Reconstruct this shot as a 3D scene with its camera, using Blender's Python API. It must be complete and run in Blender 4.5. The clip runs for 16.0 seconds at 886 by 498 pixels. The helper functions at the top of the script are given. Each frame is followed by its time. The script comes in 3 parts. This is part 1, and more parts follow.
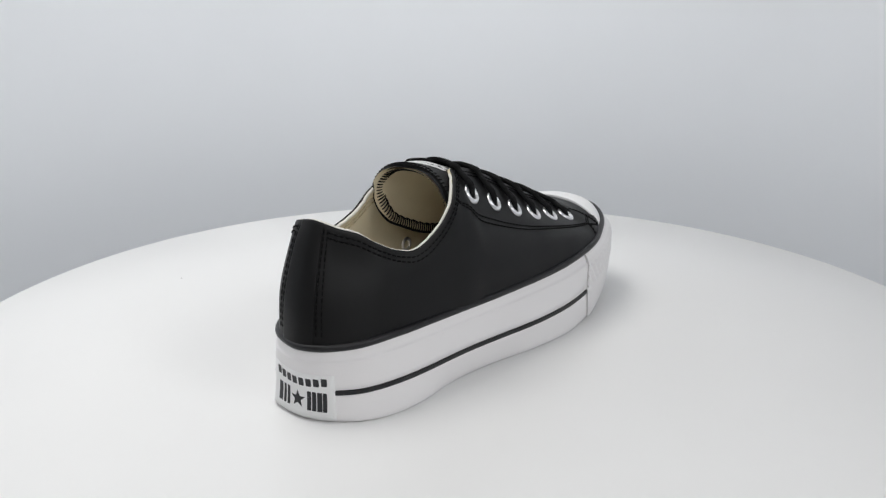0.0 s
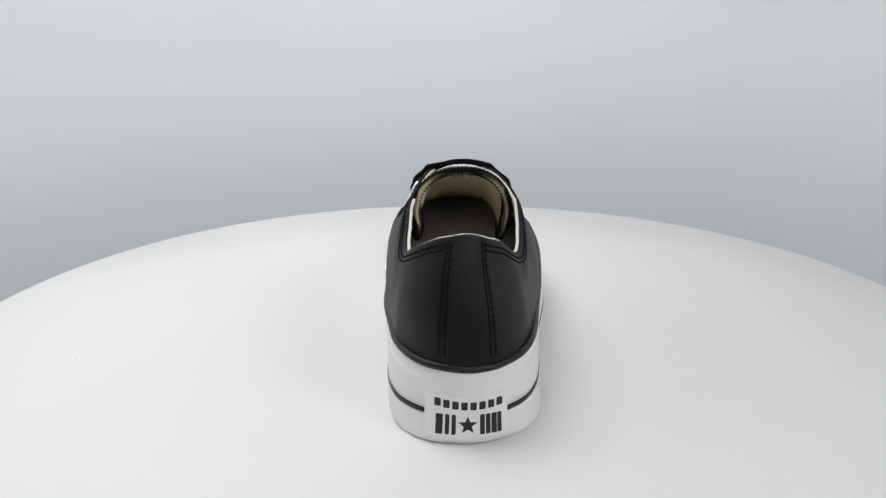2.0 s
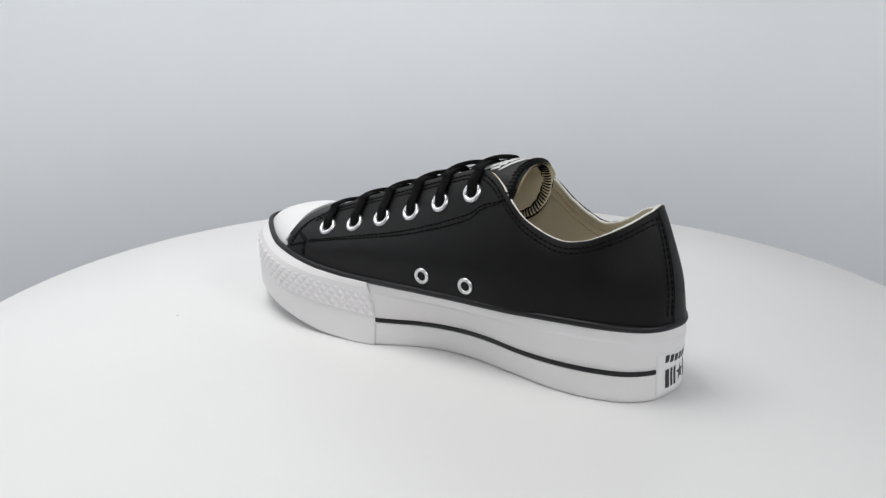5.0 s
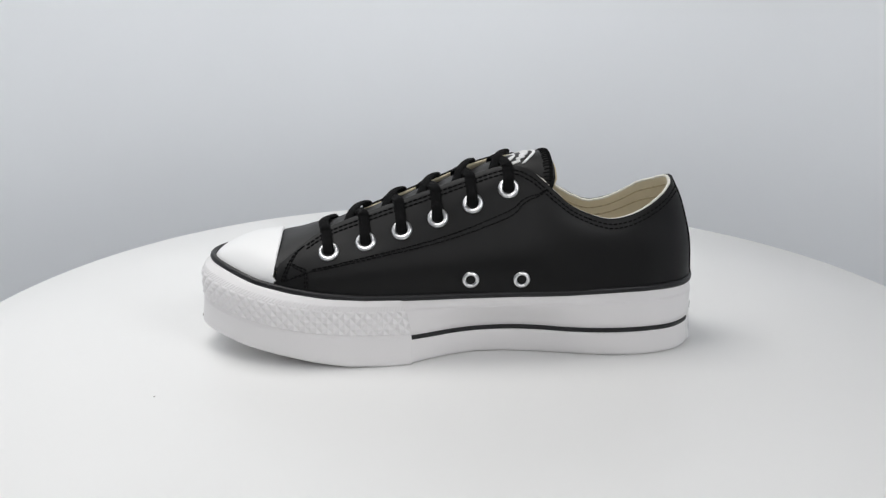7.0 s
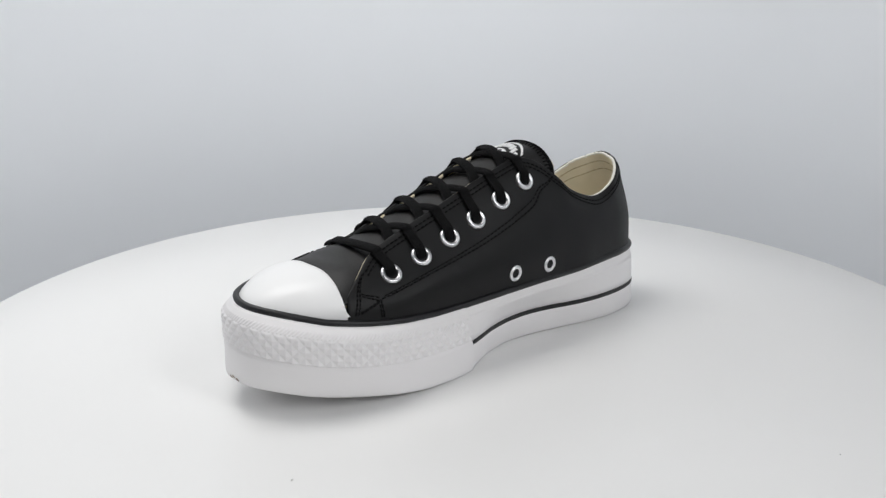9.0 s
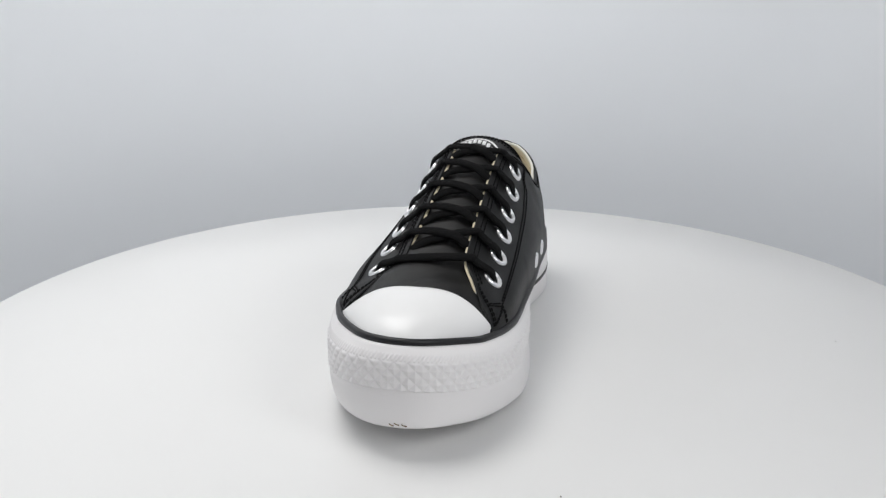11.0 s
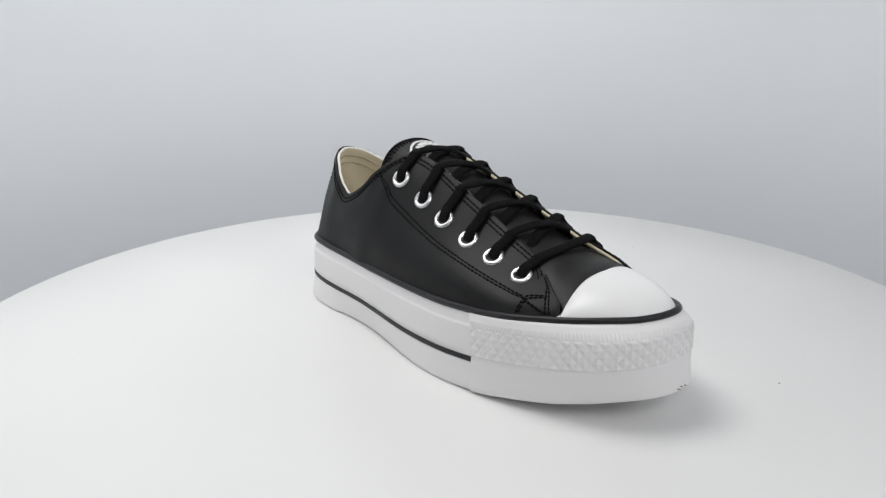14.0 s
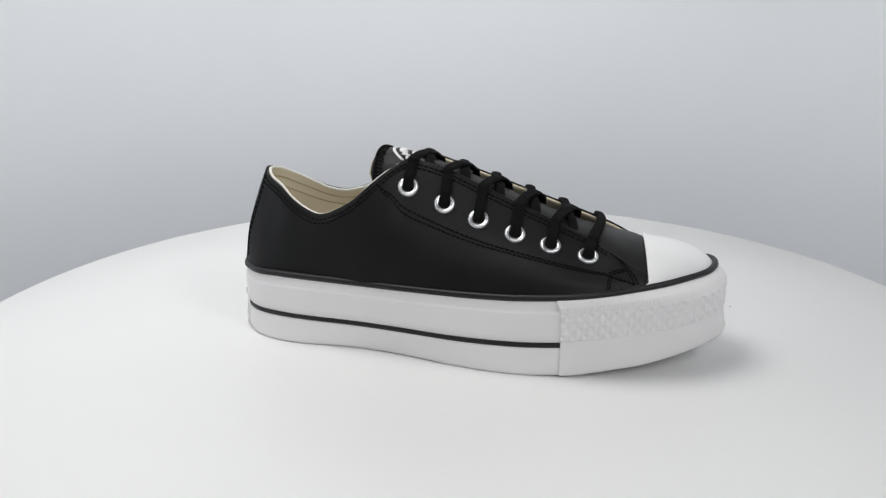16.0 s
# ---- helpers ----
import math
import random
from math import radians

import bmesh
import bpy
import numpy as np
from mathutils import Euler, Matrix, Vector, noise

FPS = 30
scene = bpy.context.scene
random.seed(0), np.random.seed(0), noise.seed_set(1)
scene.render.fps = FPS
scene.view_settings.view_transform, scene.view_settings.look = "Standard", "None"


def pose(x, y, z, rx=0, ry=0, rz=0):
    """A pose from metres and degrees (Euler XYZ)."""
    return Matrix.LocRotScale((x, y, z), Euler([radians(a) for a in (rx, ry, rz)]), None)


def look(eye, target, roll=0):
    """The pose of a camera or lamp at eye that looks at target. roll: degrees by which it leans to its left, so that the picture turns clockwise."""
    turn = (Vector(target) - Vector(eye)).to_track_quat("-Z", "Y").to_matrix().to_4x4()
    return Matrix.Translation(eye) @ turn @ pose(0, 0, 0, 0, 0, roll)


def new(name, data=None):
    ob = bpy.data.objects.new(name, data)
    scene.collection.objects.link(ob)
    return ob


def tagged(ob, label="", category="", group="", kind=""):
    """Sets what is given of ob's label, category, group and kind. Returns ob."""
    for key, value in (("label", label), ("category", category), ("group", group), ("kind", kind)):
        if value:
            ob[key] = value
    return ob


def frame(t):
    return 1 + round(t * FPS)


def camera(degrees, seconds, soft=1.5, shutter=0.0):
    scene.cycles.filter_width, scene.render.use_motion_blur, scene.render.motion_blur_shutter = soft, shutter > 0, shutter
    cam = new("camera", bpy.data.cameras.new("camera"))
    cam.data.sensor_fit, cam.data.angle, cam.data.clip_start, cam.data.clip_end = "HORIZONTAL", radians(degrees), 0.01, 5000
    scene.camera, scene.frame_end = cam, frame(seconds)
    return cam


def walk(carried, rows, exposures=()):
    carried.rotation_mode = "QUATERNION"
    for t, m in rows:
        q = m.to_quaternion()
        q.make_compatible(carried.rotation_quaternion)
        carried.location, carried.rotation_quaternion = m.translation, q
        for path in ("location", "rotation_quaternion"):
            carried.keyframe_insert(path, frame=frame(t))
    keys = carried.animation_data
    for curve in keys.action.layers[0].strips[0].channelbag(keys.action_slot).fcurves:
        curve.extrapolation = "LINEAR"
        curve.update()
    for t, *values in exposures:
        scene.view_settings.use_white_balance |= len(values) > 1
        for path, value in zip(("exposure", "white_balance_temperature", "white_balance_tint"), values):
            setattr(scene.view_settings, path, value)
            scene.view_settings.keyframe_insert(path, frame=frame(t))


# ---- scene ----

# ---- camera: stands still in front of the turntable ----
cam = camera(53.44, 16.0, soft=1.3)
EYE = Vector((0.0, -0.49, 0.2038))
PITCH, YAW = radians(17.21), radians(-1.29)
AIM = EYE + Vector((math.sin(YAW) * math.cos(PITCH), math.cos(YAW) * math.cos(PITCH), -math.sin(PITCH)))
CAM = look(EYE, AIM)
walk(cam, [(0, CAM), (16.0, CAM)])

# ---- light: a panel over the table, two unseen fill lamps added beside the camera, pale studio all round ----
world = bpy.data.worlds.new("studio")
scene.world = world
world.use_nodes = True
world.node_tree.nodes["Background"].inputs[0].default_value = (0.86, 0.93, 1.0, 1)
world.node_tree.nodes["Background"].inputs[1].default_value = 0.25


def area_lamp(name, eye, target, size, watts, colour, shape="SQUARE"):
    lamp = bpy.data.lights.new(name, "AREA")
    lamp.shape, lamp.size, lamp.energy, lamp.color = shape, size, watts, colour
    ob = new(name, lamp)
    ob.matrix_world = look(eye, target)
    return ob


area_lamp("light_panel_overhead", (-0.33, 0.08, 0.94), (-0.4, 0.1, 0.0), 0.6, 6.1, (1.0, 0.99, 0.975), "DISK")
# unseen fill, added to brighten the left of the backdrop
area_lamp("fill_lamp_right", (0.88, -0.74, 0.85), (-0.42, 0.3, 0.1), 0.6, 7.0, (0.98, 0.99, 1.0))
# second added fill, out of view, for the backdrop's middle and the shoe's sides
area_lamp("fill_lamp_front", (0.08, -1.2, 0.9), (-0.05, 0.5, 0.1), 0.7, 4.0, (1.0, 0.99, 0.985))
scene.view_settings.exposure = -0.15


# ---- materials ----
def material(name, colour, rough, metal=0.0, spread=0.0, scale=60.0, bump=0.0, bump_scale=600.0, bump_kind="noise",
             rough_spread=0.0, fine=0.0, gloss=0.5):
    """Base colour varied at two scales, roughness variation and fine relief, in object space metres."""
    m = bpy.data.materials.new(name)
    m.use_nodes = True
    nt = m.node_tree
    b = nt.nodes["Principled BSDF"]
    b.inputs["Metallic"].default_value = metal
    b.inputs["Specular IOR Level"].default_value = gloss
    co = nt.nodes.new("ShaderNodeTexCoord")
    big = nt.nodes.new("ShaderNodeTexNoise")
    big.inputs["Scale"].default_value, big.inputs["Detail"].default_value = scale, 5.0
    small = nt.nodes.new("ShaderNodeTexNoise")
    small.inputs["Scale"].default_value, small.inputs["Detail"].default_value = scale * 14, 3.0
    for n in (big, small):
        nt.links.new(co.outputs["Object"], n.inputs["Vector"])
    mix = nt.nodes.new("ShaderNodeMath")
    mix.operation = "MULTIPLY_ADD"
    nt.links.new(small.outputs[0], mix.inputs[0])
    mix.inputs[1].default_value = fine
    nt.links.new(big.outputs[0], mix.inputs[2])
    ramp = nt.nodes.new("ShaderNodeMapRange")
    ramp.inputs[1].default_value, ramp.inputs[2].default_value = 0.3, 0.7 + fine
    ramp.inputs[3].default_value, ramp.inputs[4].default_value = 1 - spread, 1 + spread
    nt.links.new(mix.outputs[0], ramp.inputs[0])
    tint = nt.nodes.new("ShaderNodeVectorMath")
    tint.operation = "SCALE"
    tint.inputs[0].default_value = colour
    nt.links.new(ramp.outputs[0], tint.inputs["Scale"])
    nt.links.new(tint.outputs[0], b.inputs["Base Color"])
    rr = nt.nodes.new("ShaderNodeMapRange")
    rr.inputs[1].default_value, rr.inputs[2].default_value = 0.3, 0.7
    rr.inputs[3].default_value, rr.inputs[4].default_value = rough - rough_spread, rough + rough_spread
    nt.links.new(big.outputs[0], rr.inputs[0])
    nt.links.new(rr.outputs[0], b.inputs["Roughness"])
    if bump:
        if bump_kind == "grain":
            tex = nt.nodes.new("ShaderNodeTexVoronoi")
            tex.feature = "DISTANCE_TO_EDGE"
            tex.inputs["Scale"].default_value = bump_scale
            out = tex.outputs["Distance"]
            nt.links.new(co.outputs["Object"], tex.inputs["Vector"])
        elif bump_kind == "weave":
            waves = []
            for axis in ("X", "Y", "Z"):
                tex = nt.nodes.new("ShaderNodeTexWave")
                tex.bands_direction = axis
                tex.inputs["Scale"].default_value = bump_scale
                tex.inputs["Distortion"].default_value = 0.6
                nt.links.new(co.outputs["Object"], tex.inputs["Vector"])
                waves.append(tex)
            add = nt.nodes.new("ShaderNodeMath")
            nt.links.new(waves[0].outputs[1], add.inputs[0])
            nt.links.new(waves[1].outputs[1], add.inputs[1])
            add2 = nt.nodes.new("ShaderNodeMath")
            nt.links.new(add.outputs[0], add2.inputs[0])
            nt.links.new(waves[2].outputs[1], add2.inputs[1])
            out = add2.outputs[0]
        else:
            tex = nt.nodes.new("ShaderNodeTexNoise")
            tex.inputs["Scale"].default_value, tex.inputs["Detail"].default_value = bump_scale, 4.0
            nt.links.new(co.outputs["Object"], tex.inputs["Vector"])
            out = tex.outputs[0]
        bn = nt.nodes.new("ShaderNodeBump")
        bn.inputs["Strength"].default_value, bn.inputs["Distance"].default_value = bump, 0.0004
        nt.links.new(out, bn.inputs["Height"])
        nt.links.new(bn.outputs[0], b.inputs["Normal"])
    return m


LEATHER = material("black_leather", (0.0030, 0.0030, 0.0034), 0.50, gloss=0.28, spread=0.18, scale=40, bump=0.12, bump_scale=1500,
                   bump_kind="grain", rough_spread=0.05, fine=0.2)
TONGUE_LEATHER = material("tongue_leather", (0.0075, 0.0073, 0.0075), 0.48, gloss=0.32, spread=0.2, scale=35, bump=0.25, bump_scale=1100,
                          bump_kind="grain", rough_spread=0.06, fine=0.2)
RUBBER = material("white_rubber", (0.825, 0.81, 0.815), 0.42, spread=0.012, scale=18, bump=0.05, bump_scale=900, rough_spread=0.05)
CAP = material("white_toe_rubber", (0.84, 0.84, 0.84), 0.36, spread=0.01, scale=20, bump=0.03, bump_scale=500, rough_spread=0.04)
PIPING = material("black_rubber", (0.008, 0.008, 0.0095), 0.42, gloss=0.4, spread=0.1, scale=50, bump=0.05, bump_scale=700, rough_spread=0.05)
CANVAS = material("cream_canvas", (0.72, 0.645, 0.47), 0.9, gloss=0.2, spread=0.06, scale=50, bump=0.12, bump_scale=900, bump_kind="weave", fine=0.2)
EDGE = material("raw_canvas_edge", (0.80, 0.78, 0.71), 0.95, spread=0.08, scale=300, bump=0.6, bump_scale=1500, fine=0.4)
INSOLE = material("insole_fabric", (0.52, 0.46, 0.35), 0.9, spread=0.12, scale=30, bump=0.3, bump_scale=500, bump_kind="weave", fine=0.2)
LACE = material("black_lace_cotton", (0.0055, 0.0055, 0.006), 0.9, gloss=0.15, spread=0.25, scale=220, bump=0.8, bump_scale=620, bump_kind="weave", fine=0.3)
SEAM = material("tan_thread", (0.50, 0.42, 0.27), 0.9, spread=0.2, scale=500)
THREAD = material("black_thread", (0.0035, 0.0035, 0.004), 0.7, gloss=0.12, spread=0.2, scale=400)
METAL = material("brushed_silver", (0.84, 0.84, 0.85), 0.32, metal=1.0, spread=0.03, scale=120, bump=0.05, bump_scale=800, rough_spread=0.06)
INK = material("black_print", (0.012, 0.012, 0.016), 0.5, spread=0.1, scale=200)
PATCH = material("white_patch", (0.83, 0.83, 0.83), 0.45, spread=0.01, scale=60)
SCUFF = material("brown_scuff", (0.16, 0.10, 0.05), 0.8, spread=0.4, scale=900)
TABLE = material("white_table_laminate", (0.79, 0.79, 0.785), 0.34, spread=0.012, scale=7, bump=0.02, bump_scale=120, rough_spread=0.05)
DUST = material("grey_dust", (0.25, 0.24, 0.22), 0.9, spread=0.3, scale=900)
BACKDROP = material("grey_backdrop_paper", (0.895, 0.92, 0.95), 0.9, spread=0.012, scale=3, bump=0.05, bump_scale=150)
FLOOR = material("studio_floor", (0.45, 0.46, 0.48), 0.7, spread=0.05, scale=4, bump=0.05, bump_scale=60)
WALL = material("studio_wall_paint", (0.72, 0.73, 0.75), 0.9, spread=0.02, scale=3, bump=0.1, bump_scale=90)


# ---- mesh helpers ----
def mesh_of(name, verts, faces, mat, smooth=True):
    me = bpy.data.meshes.new(name)
    me.from_pydata([tuple(float(c) for c in v) for v in verts], [], faces)
    me.materials.append(mat)
    if smooth:
        me.polygons.foreach_set("use_smooth", [True] * len(me.polygons))
    me.update()
    return me


def part(name, verts, faces, mat, parent, label="", smooth=True):
    """One mesh object under a thing or a part."""
    ob = new(name, mesh_of(name, verts, faces, mat, smooth))
    ob.parent = parent
    return tagged(ob, label=label)


def grid_faces(rows, cols, wrap_c=False, wrap_r=False, flip=False):
    f = []
    for r in range(rows if wrap_r else rows - 1):
        for c in range(cols if wrap_c else cols - 1):
            q = [r * cols + c, r * cols + (c + 1) % cols, (r + 1) % rows * cols + (c + 1) % cols, (r + 1) % rows * cols + c]
            f.append(q[::-1] if flip else q)
    return f


def join(pieces):
    verts, faces = [], []
    for v, f in pieces:
        n = len(verts)
        verts.extend(v)
        faces.extend([[i + n for i in q] for q in f])
    return verts, faces


def spline(points, n, closed=False):
    """Catmull-Rom through the points, n steps a span."""
    p = np.array(points, float)
    m = len(p)
    out = []
    for i in range(m if closed else m - 1):
        b, c = p[i], p[(i + 1) % m]
        a = p[i - 1] if closed or i else 2 * b - c
        d = p[(i + 2) % m] if closed or i < m - 2 else 2 * c - b
        for k in range(n):
            s = k / n
            out.append(0.5 * (2 * b + (c - a) * s + (2 * a - 5 * b + 4 * c - d) * s * s + (3 * b - a - 3 * c + d) * s ** 3))
    if not closed:
        out.append(p[-1])
    return np.array(out)


def resample(path, step, closed=False):
    p = np.array(path, float)
    if closed:
        p = np.vstack([p, p[:1]])
    d = np.r_[0, np.cumsum(np.linalg.norm(np.diff(p, axis=0), axis=1))]
    n = max(2, int(round(d[-1] / step)))
    u = np.linspace(0, d[-1], n + 1)
    if closed:
        u = u[:-1]
    return np.stack([np.interp(u, d, p[:, k]) for k in range(p.shape[1])], 1)


def sweep(path, ups, half_w, half_h, sides=12, closed=False, square=1.0):
    """A band or tube of oval section along a path; ups are its flat side's normals."""
    p = np.array(path, float)
    t = np.roll(p, -1, 0) - np.roll(p, 1, 0) if closed else np.gradient(p, axis=0)
    t /= np.linalg.norm(t, axis=1)[:, None] + 1e-12
    u = np.array(ups, float)
    u = u - (u * t).sum(1)[:, None] * t
    u /= np.linalg.norm(u, axis=1)[:, None] + 1e-12
    w = np.cross(t, u)
    ang = np.linspace(0, 2 * np.pi, sides, endpoint=False)
    ca, sa = np.cos(ang), np.sin(ang)
    ca, sa = np.sign(ca) * np.abs(ca) ** square, np.sign(sa) * np.abs(sa) ** square
    v = (p[:, None] + half_w * ca[None, :, None] * w[:, None] + half_h * sa[None, :, None] * u[:, None]).reshape(-1, 3)
    f = grid_faces(len(p), sides, wrap_c=True, wrap_r=closed, flip=True)
    if not closed:
        n = (len(p) - 1) * sides
        f += [list(range(sides)), [n + i for i in range(sides)][::-1]]
    return v, f


def capsules(segments, radius, ups, lift=0.0, sides=5):
    """Short thread stitches from a to b lying on a surface."""
    pieces = []
    for (a, b), up in zip(segments, ups):
        a, b, up = np.array(a), np.array(b), np.array(up)
        mid = (a + b) / 2 + up * (radius * 0.9 + lift)
        path = [a + up * lift - up * radius * 0.3, a * 0.75 + b * 0.25 + up * (radius * 0.7 + lift), mid,
                a * 0.25 + b * 0.75 + up * (radius * 0.7 + lift), b + up * lift - up * radius * 0.3]
        pieces.append(sweep(path, [up] * 5, radius, radius * 0.8, sides))
    return join(pieces)


# ---- setting: studio room and backdrop ----
def box(x0, y0, z0, x1, y1, z1):
    v = [(x, y, z) for z in (z0, z1) for y in (y0, y1) for x in (x0, x1)]
    return v, [[0, 2, 3, 1], [4, 5, 7, 6], [0, 1, 5, 4], [2, 6, 7, 3], [0, 4, 6, 2], [1, 3, 7, 5]]


FLOOR_Z = -0.75
WRAP, WRAP_TOP = 0.455, 0.5


def studio():
    v, f = box(-2.2, -2.2, FLOOR_Z - 0.1, 2.2, 2.2, FLOOR_Z)
    tagged(new("floor", mesh_of("floor", v, f, FLOOR, False)), "grey studio floor under the turntable stand", "floor", kind="structure")
    v, f = box(-2.2, -2.2, 2.0, 2.2, 2.2, 2.1)
    tagged(new("ceiling", mesh_of("ceiling", v, f, WALL, False)), "plain white studio ceiling", "ceiling", kind="structure")
    for name, b in (("wall_north", (-2.2, 2.2, FLOOR_Z, 2.2, 2.3, 2.0)), ("wall_south", (-2.2, -2.3, FLOOR_Z, 2.2, -2.2, 2.0)),
                    ("wall_east", (2.2, -2.2, FLOOR_Z, 2.3, 2.2, 2.0)), ("wall_west", (-2.3, -2.2, FLOOR_Z, -2.2, 2.2, 2.0))):
        v, f = box(*b)
        tagged(new(name, mesh_of(name, v, f, WALL, False)), "plain pale studio wall", "wall", kind="structure")
    # curved sheet that stands round the table at an even gap
    bend = [(WRAP * math.cos(a), WRAP * math.sin(a)) for a in np.linspace(math.radians(192), math.radians(-12), 90)]
    line = np.array([(-WRAP - 0.01, -0.36)] + bend + [(WRAP + 0.01, -0.36)])
    thick = 0.004
    d = line / np.linalg.norm(line, axis=1)[:, None]
    section = [(0, FLOOR_Z), (0, -0.2), (0, 0.0), (0, 0.2), (0, WRAP_TOP), (thick, WRAP_TOP), (thick, 0.2), (thick, FLOOR_Z)]
    rows = [np.column_stack([line + d * off, np.full(len(line), z)]) for off, z in section]
    v = np.concatenate(rows)
    tagged(new("backdrop", mesh_of("backdrop", v, grid_faces(len(rows), len(line), wrap_r=True, flip=True), BACKDROP)),
           "seamless pale grey curved backdrop sheet round the turntable", "backdrop", kind="structure")


# ---- turntable ----
def lathe(profile, n=128):
    ang = np.linspace(0, 2 * np.pi, n, endpoint=False)
    v = np.concatenate([np.stack([r * np.cos(ang), r * np.sin(ang), np.full(n, z)], 1) for r, z in profile])
    return v, grid_faces(len(profile), n, wrap_c=True)


def turntable():
    root = tagged(new("turntable"), "round white motorised display turntable with a smooth top", "turntable")
    R = 0.3085
    prof = [(0.02, -0.022), (R - 0.004, -0.022), (R - 0.001, -0.0205), (R, -0.018), (R, -0.004), (R - 0.0012, -0.0012), (R - 0.004, 0.0), (0.2, 0.0), (0.1, 0.0), (0.004, 0.0)]
    v, f = lathe(prof, 256)
    n = len(prof)
    f.append([(n - 1) * 256 + i for i in range(256)])
    f.append([i for i in range(256)][::-1])
    top = part("disc", v, f, TABLE, root, "white laminate disc")
    v, f = lathe([(R - 0.001, -0.017), (R + 0.0006, -0.0165), (R + 0.0006, -0.0055), (R - 0.001, -0.005)], 256)
    part("edge_band", v, f, RUBBER, root, "white edge band")
    # specks of dust that ride round on the top
    specks = [(-0.1199, -0.1341, 0.6), (0.1167, -0.185, 0.5)]
    for x, y, k in specks:
        if math.hypot(x, y) < 0.29:
            path = [(x, y, 0.0002), (x + 0.0007 * k, y + 0.0003 * k, 0.0004), (x + 0.0013 * k, y + 0.0011 * k, 0.0002)]
            v, f = sweep(path, [(0, 0, 1)] * 3, 0.0004 * k, 0.00025 * k, 6)
            part("dust_speck", v, f, DUST, top)
    return root


def stand():
    root = tagged(new("turntable_stand"), "grey round stand that carries the turntable", "stand")
    v, f = lathe([(0.001, FLOOR_Z), (0.22, FLOOR_Z), (0.22, FLOOR_Z + 0.02), (0.05, FLOOR_Z + 0.05), (0.05, -0.06), (0.14, -0.05), (0.14, -0.0225), (0.001, -0.0225)], 64)
    part("column", v, f, WALL, root)
    return root


# ---- sneaker: x from heel to toe, y towards the inner side of the foot, z up, in millimetres ----
MID = [(0.9, 0), (3, 12.8), (7.3, 21.8), (17.2, 30.7), (31.1, 35.7), (48, 37.5), (62.9, 36.9), (77.9, 34.5), (93.9, 30.3), (110, 27.9), (127, 28.6), (143, 32.2),
       (155.9, 36.8), (167.9, 40), (190, 41), (212, 42), (233.5, 39.9), (253.8, 32.7), (271.5, 20.4), (280.1, 7.7), (281.3, -4.9), (279.1, -16.9), (272.1, -29.1),
       (257.9, -39.6), (239.7, -46.8), (218.3, -52.1), (197.9, -54.5), (168.1, -55.4), (138.2, -52.6), (105.2, -46.1), (85.1, -42.4), (68.1, -40.3), (54.1, -38.8),
       (40.3, -36.7), (27.7, -33.4), (16.2, -27.8), (8, -19.9), (3.3, -11.6)]
BOT = [(-0.5, 0), (1.4, 13.5), (6, 23), (16.3, 31.6), (30.9, 36.4), (48, 37.5), (62.8, 35.8), (77.8, 32.7), (94, 29.4), (110, 26.8), (127.1, 26.6), (143.4, 30.7),
       (156.1, 36.2), (167.8, 41.4), (190, 43.7), (211.2, 43.5), (232.4, 39.1), (253, 31.8), (271.2, 20.6), (281.7, 8.4), (283.8, -5.2), (280, -17.3), (270.3, -27.8),
       (255.7, -37.1), (238.9, -45.5), (217.1, -51.7), (198, -55.6), (167.9, -57.6), (137.8, -52.9), (105.2, -44.1), (85.3, -40.6), (68.2, -39.3), (53.9, -40.1),
       (39.7, -39.3), (26.5, -36.2), (14.5, -29.7), (6.9, -20.9), (2.1, -12.1)]
TOP = [(-1.4, 0), (2, 12.7), (7.9, 21.8), (17.5, 28.9), (31.5, 34.5), (48.2, 36.9), (64.1, 38.8), (80, 40.3), (96, 40.5), (112, 40.3), (129, 40.8), (146, 41),
       (160, 40.6), (173, 40.3), (190, 40.3), (211, 39.8), (231, 36.2), (250.6, 29.2), (266.1, 17.9), (275.8, 6.5), (277.5, -6), (273, -19), (264, -29), (250, -39),
       (234, -46), (215, -52), (195, -54), (168, -53.8), (138, -50.8), (105, -46.5), (85, -43.2), (68.1, -40.4), (54.2, -38.2), (40.3, -35.8), (27.6, -32.6), (16.1, -27.1),
       (7.9, -19.8), (1.7, -11.7)]
SPAN = 12
MID_R, BOT_R, TOP_R = (spline(c, SPAN, True) for c in (MID, BOT, TOP))


def z_bottom(x):
    return np.interp(x, (-5, 10, 25, 180, 200, 220, 240, 260, 275, 290), (0.3, 0.1, 0, 0, 1.0, 3.4, 6.5, 10.0, 13.8, 18.0))


def z_top(x, y):
    inner = np.interp(x, (-5, 10, 30, 140, 170, 190, 210, 230, 250, 265, 280), (36.5, 37, 38, 38.2, 37.4, 37.5, 38.9, 41.3, 44.8, 48.4, 52.5))
    outer = np.interp(x, (-5, 10, 30, 100, 140, 155, 170, 197, 212, 226, 240, 255, 270, 280), (36.5, 37.2, 39, 39.7, 40.1, 40.5, 41.1, 43, 44.7, 46.4, 48.1, 50, 51.6, 52.7))
    w = np.clip((y + 30) / 60, 0, 1)
    return inner * w + outer * (1 - w)


S = 0.001
N_RING = len(MID_R)
I_IN, I_OUT = 13 * SPAN - 2, 26 * SPAN + 1     # where the toe bumper ends on the inner and the outer side


def ring_normals(r):
    tan = np.roll(r, -1, 0) - np.roll(r, 1, 0)
    tan /= np.linalg.norm(tan, axis=1)[:, None]
    return np.stack([-tan[:, 1], tan[:, 0]], 1)


NRM = ring_normals(MID_R)


